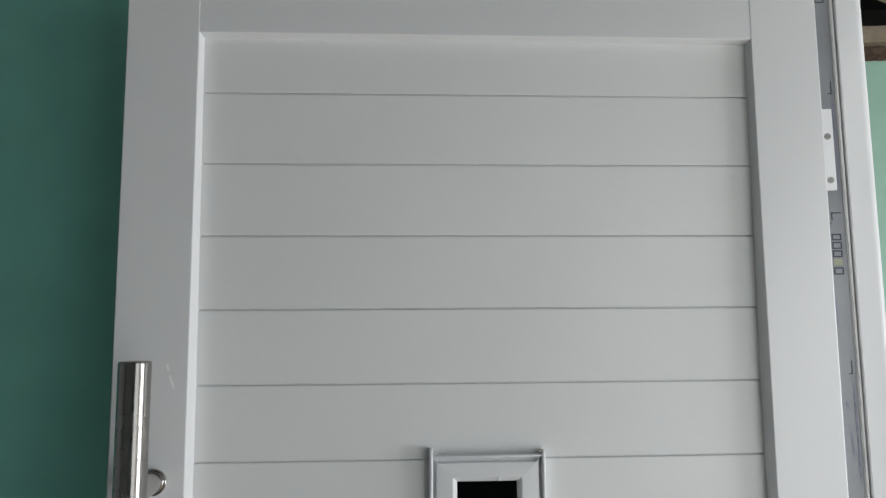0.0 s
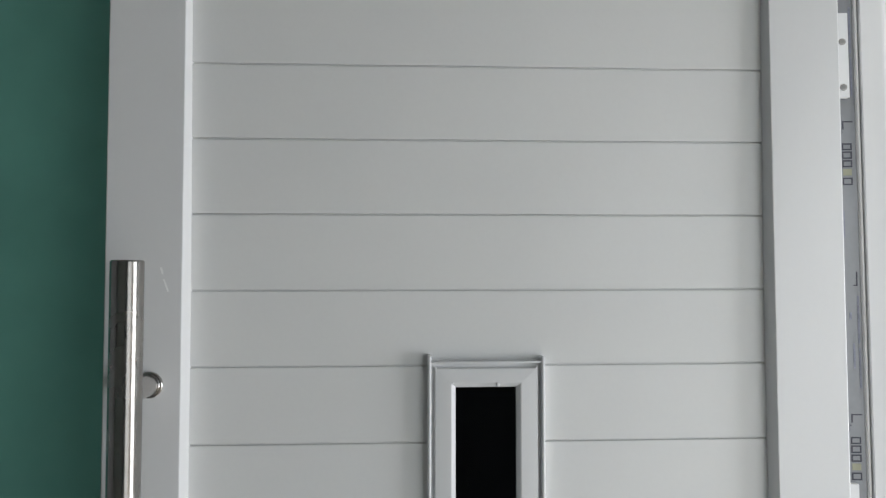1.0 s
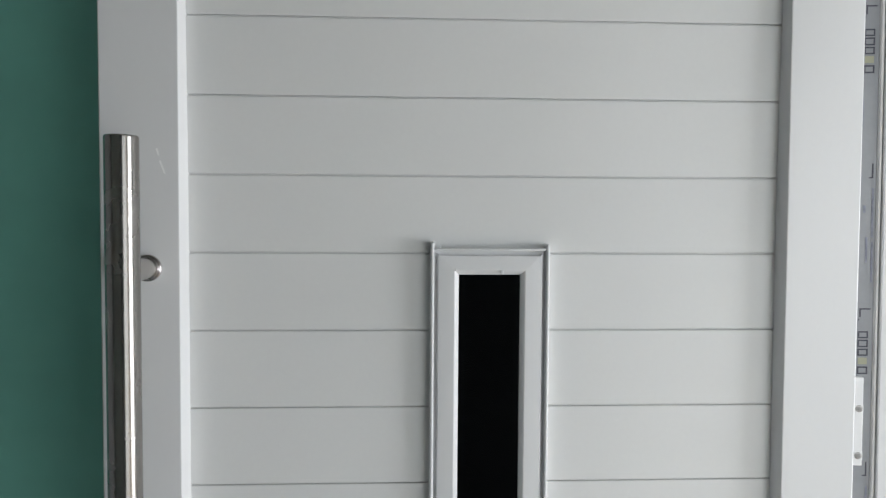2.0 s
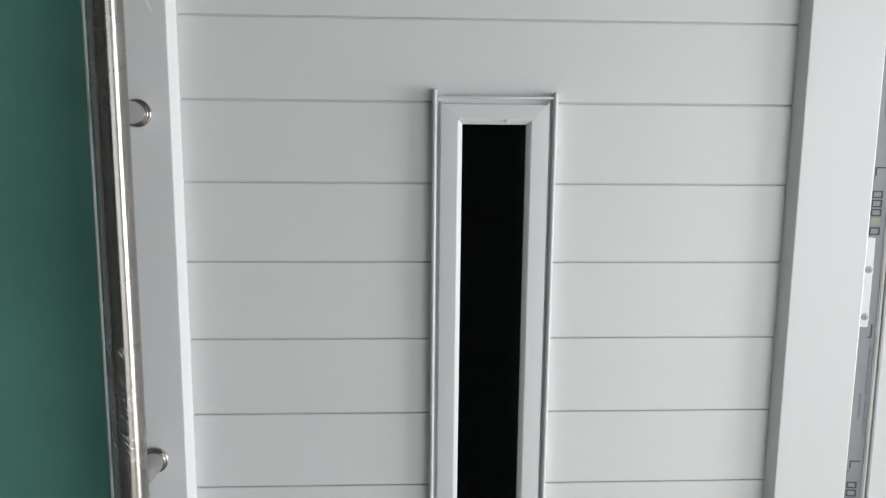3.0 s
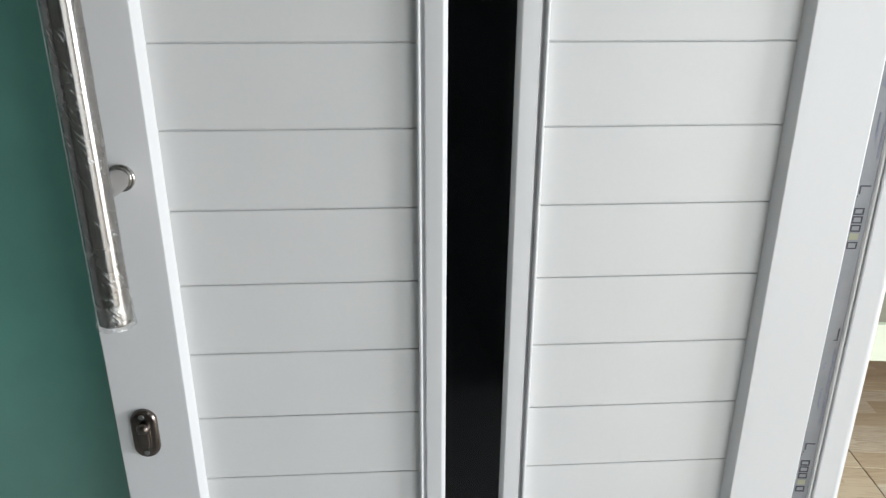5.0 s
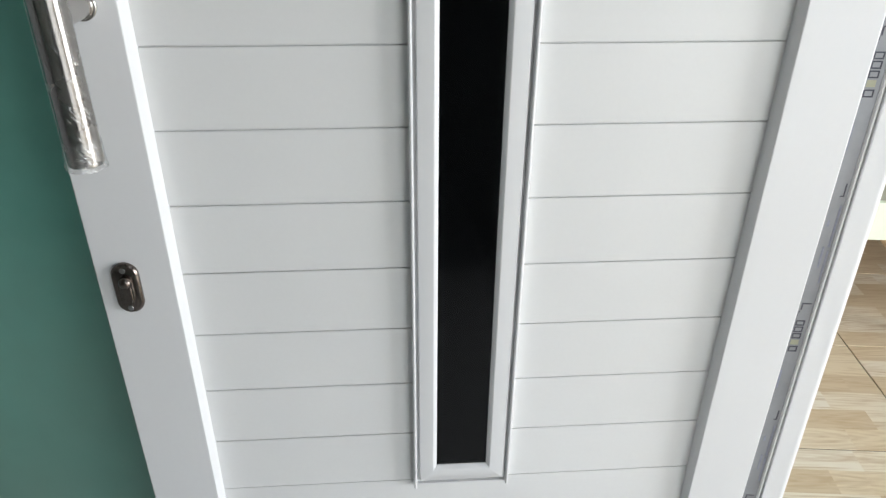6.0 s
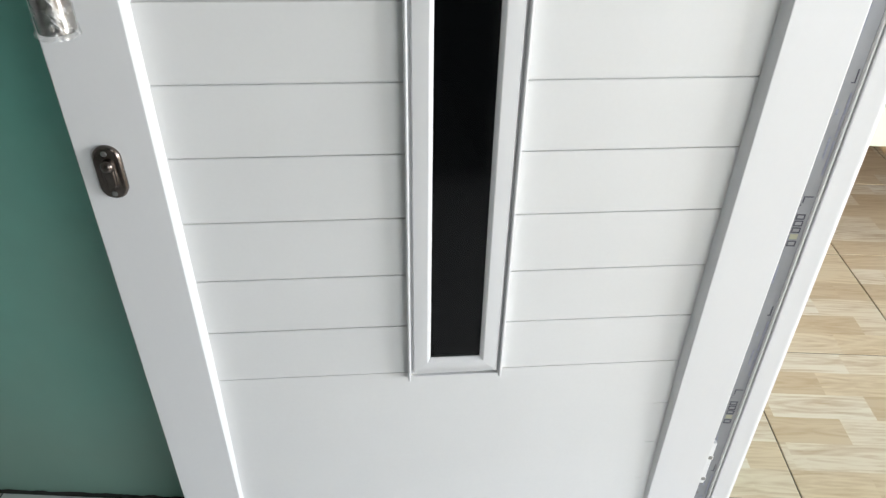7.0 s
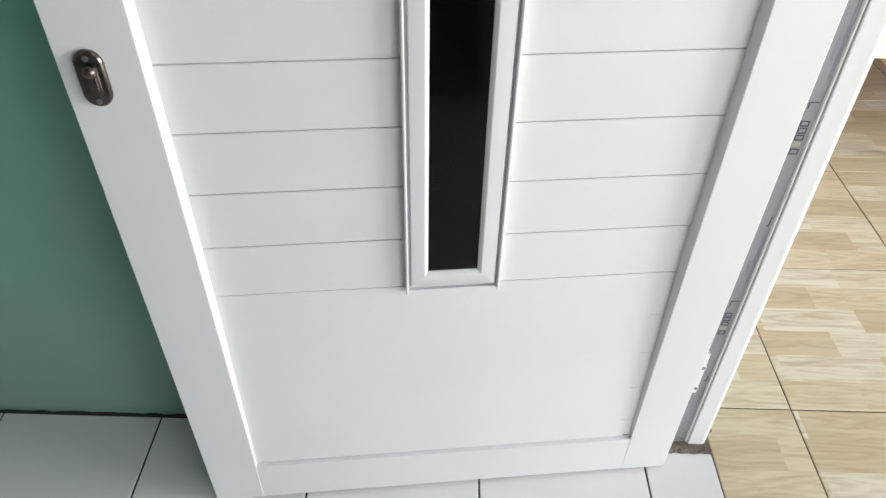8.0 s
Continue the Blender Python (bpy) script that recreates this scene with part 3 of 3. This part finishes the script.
# small dark patches in the lower corners of the field
bm = bmesh.new()
for x, z, w, h in ((RIGHT - 0.011, FIELD_BOT + 0.001, 0.012, 0.004), (0.004, FIELD_BOT + 0.003, 0.004, 0.0016), (0.010, FIELD_BOT + 0.0028, 0.003, 0.0014)):
    ring = [bm.verts.new((x + w / 2 + w / 2 * math.cos(a) * (0.8 + 0.2 * math.sin(3 * a)), bow(z) - 0.0004, z + h / 2 + h / 2 * math.sin(a) * (0.8 + 0.2 * math.cos(5 * a))))
            for a in [2 * math.pi * i / 14 for i in range(14)]]
    bm.faces.new(ring)
dpart("dark_speck", bm, MORTAR, "small dark speck")


# ---------------------------------------------------------------- the door frame beside the hinges
# the frame stands a little out of plumb
frame_thing = empty_thing("door_frame", HOUSE @ pose(0, 0, 0, 0, -0.25, 0), "white plastic door frame with printed protective film on its face", "door frame", "structure")
FZ = 1.985                    # clear height
FACE = 0.1135                 # the hinge jamb's film-covered face


def fpart(name, bm, mat, label="", smooth=0, parent=None):
    ob = part(name, bm, mat, parent or frame_thing, label)
    return smooth_by_angle(ob, abs(smooth), smooth < 0) if smooth else ob


arc = [(0.7635 + 0.0105 * math.sin(a), 0.1185 - 0.0105 * math.cos(a)) for a in [radians(9 * i) for i in range(11)]]
jamb_outline = [(0.672, GREEN_V - 0.001), (0.672, FACE), (0.7345, FACE), (0.7345, FACE + 0.006), (0.7402, FACE + 0.006), (0.7402, 0.1095), (0.7412, 0.108)] + arc + [(0.774, GREEN_V - 0.001)]
fpart("jamb", prism(bmesh.new(), jamb_outline, 0.0025, FZ + 0.05), PVC, smooth=-30)
fpart("gasket", prism(bmesh.new(), [(0.7347, FACE + 0.006), (0.7347, FACE - 0.001), (0.7356, FACE - 0.0036), (0.7376, FACE - 0.0040), (0.7388, FACE - 0.001), (0.7388, FACE + 0.006)], 0.006, FZ + 0.04), RUBBER, smooth=50)
fpart("gasket_seam", prism(bmesh.new(), [(0.7389, FACE + 0.006), (0.7389, FACE + 0.001), (0.7401, FACE + 0.001), (0.7401, FACE + 0.006)], 0.012, FZ + 0.04), RUBBER_DARK)
fpart("jamb", boxed(0.70, 0.786, -1.318, -1.270, 0.0, FZ + 0.05, bevel=0.003), PVC, smooth=-30)
fpart("head", boxed(0.705, 0.784, -1.268, FACE - 0.006, FZ, FZ + 0.05, bevel=0.003), PVC, smooth=-30)

film = fpart("protective_film", boxed(0.6735, 0.7342, FACE - 0.0007, FACE - 0.0001, 0.004, FZ), FILM_GREY, "bluish grey protective film with dark print")
PERIOD, FIRST = 0.3325, 1.622
MARK = FACE - 0.0011


def mark(u0, u1, z0, z1, mat, label=""):
    fpart("print_mark", boxed(u0, u1, MARK, FACE - 0.0006, z0, z1), mat, label, parent=film)


for i in range(-1, 5):
    zb = FIRST - i * PERIOD
    # five printed blocks in a row, the second of them yellow
    for a, b, ink in ((0.0, 0.0085, INK), (0.0110, 0.0185, INK_YELLOW), (0.0205, 0.0285, INK), (0.0302, 0.0386, INK), (0.0402, 0.0480, INK)):
        if zb + b < FZ and zb + a > 0.03:
            if ink is INK:
                mark(0.7183, 0.7293, zb + a, zb + a + 0.0015, INK)
                mark(0.7183, 0.7293, zb + b - 0.0015, zb + b, INK)
                mark(0.7183, 0.7198, zb + a + 0.0016, zb + b - 0.0016, INK)
                mark(0.7278, 0.7293, zb + a + 0.0016, zb + b - 0.0016, INK)
            else:
                mark(0.7190, 0.7285, zb + a, zb + b, ink, "small yellow printed block")
    # corner mark, dots and lines of fine print
    for u0, u1, a, b, ink in ((0.7195, 0.7310, 0.0722, 0.0736, INK), (0.7195, 0.7209, 0.0640, 0.0721, INK), (0.7180, 0.7192, 0.0600, 0.0618, INK), (0.7165, 0.7178, 0.0560, 0.0574, INK),
                              (0.7165, 0.7190, -0.0600, -0.0300, INK_GREY), (0.7295, 0.7308, -0.1150, -0.0990, INK), (0.7262, 0.7294, -0.1150, -0.1138, INK),
                              (0.7298, 0.7318, -0.1800, -0.1260, INK_GREY), (0.7210, 0.7236, -0.1530, -0.1450, INK_GREY), (0.7302, 0.7320, -0.2300, -0.1850, INK_GREY),
                              (0.7240, 0.7262, -0.2080, -0.1800, INK_GREY)):
        if zb + b < FZ and zb + a > 0.03:
            mark(u0, u1, zb + a, zb + b, ink)

for u0, z0, w, h in ((0.716, 0.118, 0.0020, 0.0030), (0.722, 0.096, 0.0026, 0.0018), (0.719, 0.071, 0.0016, 0.0040), (0.727, 0.060, 0.0024, 0.0024),
                     (0.723, 0.039, 0.0030, 0.0022), (0.729, 0.026, 0.0020, 0.0050), (0.718, 0.014, 0.0060, 0.0030), (0.726, 0.010, 0.0050, 0.0030)):
    fpart("dark_speck", boxed(u0, u0 + w, MARK, FACE - 0.0006, z0, z0 + h), MORTAR, "dark dirt speck", parent=film)

HINGES = ((1.7213, 1.8190, 0.7255, 0.7185), (1.1885, 1.2872, 0.7222, 0.7176), (0.1550, 0.2530, 0.7170, 0.7134))
for z0, z1, edge, us in HINGES:
    hinge = fpart("hinge_leaf", boxed(0.690, edge, FACE - 0.0085, FACE - 0.0012, z0, z1, bevel=0.0008), PVC, "white hinge leaf with two screws", -40)
    for z in (z0 + 0.0115, z0 + 0.0640):
        fpart("screw_seat", boxed(us - 0.0046, us + 0.0046, FACE - 0.0088, FACE - 0.0082, z - 0.0046, z + 0.0046), PVC, "", 0, hinge)
        fpart("screw", rod(bmesh.new(), (us, FACE - 0.0084, z), (us, FACE - 0.0094, z), 0.0040, sides=16, bevel=0.0004), SCREW, "", 40, hinge)
        fpart("screw_slot", rod(bmesh.new(), (us, FACE - 0.0092, z), (us, FACE - 0.0097, z), 0.0023, sides=8), RUBBER_DARK, "", 0, hinge)

# hinge knuckles between leaf and frame
for z0, z1, _, _ in HINGES:
    dpart("hinge_knuckle", rod(bmesh.new(), (0.6945, 0.030, z0), (0.6945, 0.030, z1), 0.0052, sides=16), PVC, smooth=40)

# raw mortar left open under the jamb
bm = bmesh.new()
bmesh.ops.create_grid(bm, x_segments=26, y_segments=14, size=0.5)
for v in bm.verts:
    q = Vector((v.co.x * 14, v.co.y * 9, 0.3))
    edge = 0.004 * noise.noise(Vector((v.co.x * 9, 3.0, 1.0))) if v.co.y < -0.45 else 0.0
    v.co = Vector((0.7310 + v.co.x * 0.100, 0.1150 + v.co.y * 0.050 + edge, 0.0018 + 0.0016 * noise.noise(q) + 0.0010 * noise.noise(q * 3.1)))
mortar = link_mesh("mortar_patch", bm, MORTAR)
mortar.matrix_world = HOUSE
tagged(mortar, "rough brown mortar left open under the door frame", "mortar", kind="structure")

# a crumb of mortar beside the foot of the frame
bm = bmesh.new()
bmesh.ops.create_icosphere(bm, subdivisions=2, radius=0.006)
for v in bm.verts:
    v.co *= 1 + 0.5 * noise.noise(v.co * 160)
    v.co.z = max(v.co.z * 0.5, -0.001) + 0.001
crumb = link_mesh("mortar_crumb", bm, GROUT_BROWN)
crumb.matrix_world = HOUSE @ pose(0.788, 0.142, 0.001)
tagged(crumb, "small crumb of grey mortar on the floor tiles", "mortar")

# dark uneven joint where the green wall meets the tiles
bm = bmesh.new()
rng = random.Random(5)
count = 420
u0, u1 = ROOM_L, 0.66
low, high, front = [], [], []
for i in range(count + 1):
    u = u0 + (u1 - u0) * i / count
    fill = max(0.0, noise.noise(Vector((u * 7.0, 2.0, 5.0))))
    w = 0.0022 + 0.0026 * noise.noise(Vector((u * 45, 0, 7))) + rng.uniform(-0.0012, 0.0012)
    h = 0.0004 + 0.0040 * noise.noise(Vector((u * 38, 4, 1))) + 0.0030 * fill + rng.uniform(-0.0012, 0.0012)
    high.append(bm.verts.new((u, GREEN_V - 0.0004, max(h, -0.002))))
    front.append(bm.verts.new((u, GREEN_V - 0.0035, min(h, 0.0) - 0.0012)))
    low.append(bm.verts.new((u, GREEN_V - 0.0050 - max(w, -0.002), -0.0010)))
for a, b in ((high, front), (front, low)):
    for i in range(count):
        bm.faces.new((a[i], a[i + 1], b[i + 1], b[i]))
wall_joint = link_mesh("trim", bm, GROUT)
wall_joint.matrix_world = HOUSE
tagged(wall_joint, "dark dirty joint along the foot of the wall", "joint", kind="structure")


# ---------------------------------------------------------------- the next room
def low_table():
    t = empty_thing("low_table", HOUSE @ pose(1.75, 1.40, 0), "low table with a pale green apron and tan top", "table")
    part("tabletop", boxed(-0.80, 0.80, -0.452, 0.47, 0.452, 0.468, bevel=0.004), TABLE_TOP, t)
    part("apron", boxed(-0.80, 0.80, -0.470, -0.4525, 0.371, 0.471, bevel=0.003), PALE_GREEN, t, "pale green front board")
    # two boards added only to block light from the floor under the table
    part("back_shade_board", boxed(-0.78, 0.78, 0.44, 0.46, 0.02, 0.451, bevel=0.003), BROWN_WOOD, t, "dark brown back board added to shade the floor")
    part("side_shade_board", boxed(0.76, 0.78, -0.45, 0.438, 0.02, 0.451, bevel=0.003), BROWN_WOOD, t, "dark brown side board added to shade the floor")
    for x, y, lean in ((-0.497, -0.385, 0.440), (0.70, -0.40, 0.02), (-0.70, 0.38, 0.0)):
        bm = bmesh.new()
        rod(bm, (x + lean, y, 0.0), (x, y, 0.451), 0.010, 0.011, sides=14)
        smooth_by_angle(part("leg", bm, LEG_WOOD, t, "slanting tan wooden leg"))
    return t


low_table()


def beam(u0, u1, v, z, w, h, tilt, label, u=0.0):
    bm = boxed(u0, u1, -w / 2, w / 2, -h / 2, h / 2, bevel=0.006)
    b = link_mesh("roof_beam", bm, TIMBER)
    b.matrix_world = HOUSE @ pose(u, v, z, 0, tilt, 0)
    return tagged(b, label, "beam", "roof beams")


bm = bmesh.new()
bmesh.ops.create_grid(bm, x_segments=160, y_segments=6, size=0.5)
for v in bm.verts:
    u, h = 0.64 + (v.co.x + 0.5) * 3.5, v.co.y + 0.5
    q = Vector((u * 16, h * 3, 2.0))
    v.co = Vector((u, 3.085 + 0.015 * noise.noise(q * 2), 2.988 + h * 0.080 + (0.012 * noise.noise(q) if h < 0.2 else 0.0)))
rough = link_mesh("brick_course", bm, BRICK)
rough.matrix_world = HOUSE
tagged(rough, "rough unplastered brick edge along the wall top", "brick", kind="structure")
beam(0.66, 4.1, 3.06, 3.115, 0.08, 0.09, 0, "weathered wooden roof beam lying on the wall")
beam(-1.62, 2.03, 2.93, 3.300, 0.06, 0.05, 24, "weathered slanting roof timber above the wall", 2.35)
beam(0.66, 4.1, 2.84, 3.47, 0.07, 0.10, -1.2, "weathered wooden roof beam under the roof")
beam(0.66, 4.1, 2.60, 3.74, 0.07, 0.10, 1.0, "weathered wooden roof beam under the roof")

# ---------------------------------------------------------------- tiles, one by one
def tile_mesh(name, w, d, mat):
    """A tile with a softened rim, its top at zero height."""
    bm = bmesh.new()
    c, t = 0.0012, 0.008
    rings = []
    for z, off in ((-t, 0), (-c, 0), (0.0, c)):
        rings.append([bm.verts.new((x, y, z)) for x, y in ((off, off), (w - off, off), (w - off, d - off), (off, d - off))])
    for a, b in zip(rings, rings[1:]):
        for i in range(4):
            bm.faces.new((a[i], a[(i + 1) % 4], b[(i + 1) % 4], b[i]))
    bm.faces.new(rings[-1])
    me = bpy.data.meshes.new(name)
    bm.to_mesh(me)
    bm.free()
    me.materials.append(mat)
    return me


def lay(parent, u_first, u_pitch, v_first, v_pitch, area, gap, mat):
    meshes = {}
    au, bu, av, bv = area
    i0, i1 = math.floor((au - u_first) / u_pitch), math.ceil((bu - u_first) / u_pitch)
    j0, j1 = math.floor((av - v_first) / v_pitch), math.ceil((bv - v_first) / v_pitch)
    rng = random.Random(11)
    for i in range(i0, i1):
        for j in range(j0, j1):
            x0, x1 = max(u_first + i * u_pitch + gap / 2, au), min(u_first + (i + 1) * u_pitch - gap / 2, bu)
            y0, y1 = max(v_first + j * v_pitch + gap / 2, av), min(v_first + (j + 1) * v_pitch - gap / 2, bv)
            if x1 - x0 < 0.01 or y1 - y0 < 0.01:
                continue
            key = (round(x1 - x0, 3), round(y1 - y0, 3))
            if key not in meshes:
                meshes[key] = tile_mesh("tile", x1 - x0, y1 - y0, mat)
            ob = new("tile", meshes[key])
            ob.parent = parent
            ob.location = (x0, y0, rng.uniform(-0.0004, 0.0003))


lay(white_floor, 0.0645, 0.2950, GREEN_V - 0.0063 - 0.2950, 0.2950, (ROOM_L, 0.7800, ROOM_B, GREEN_V - 0.0063), 0.0035, WHITE_TILE)
lay(wood_floor, 0.9605, 0.403, 0.195, 0.406, (0.7832, FAR_U, ROOM_B, FAR_V), 0.0030, WOOD_TILE)
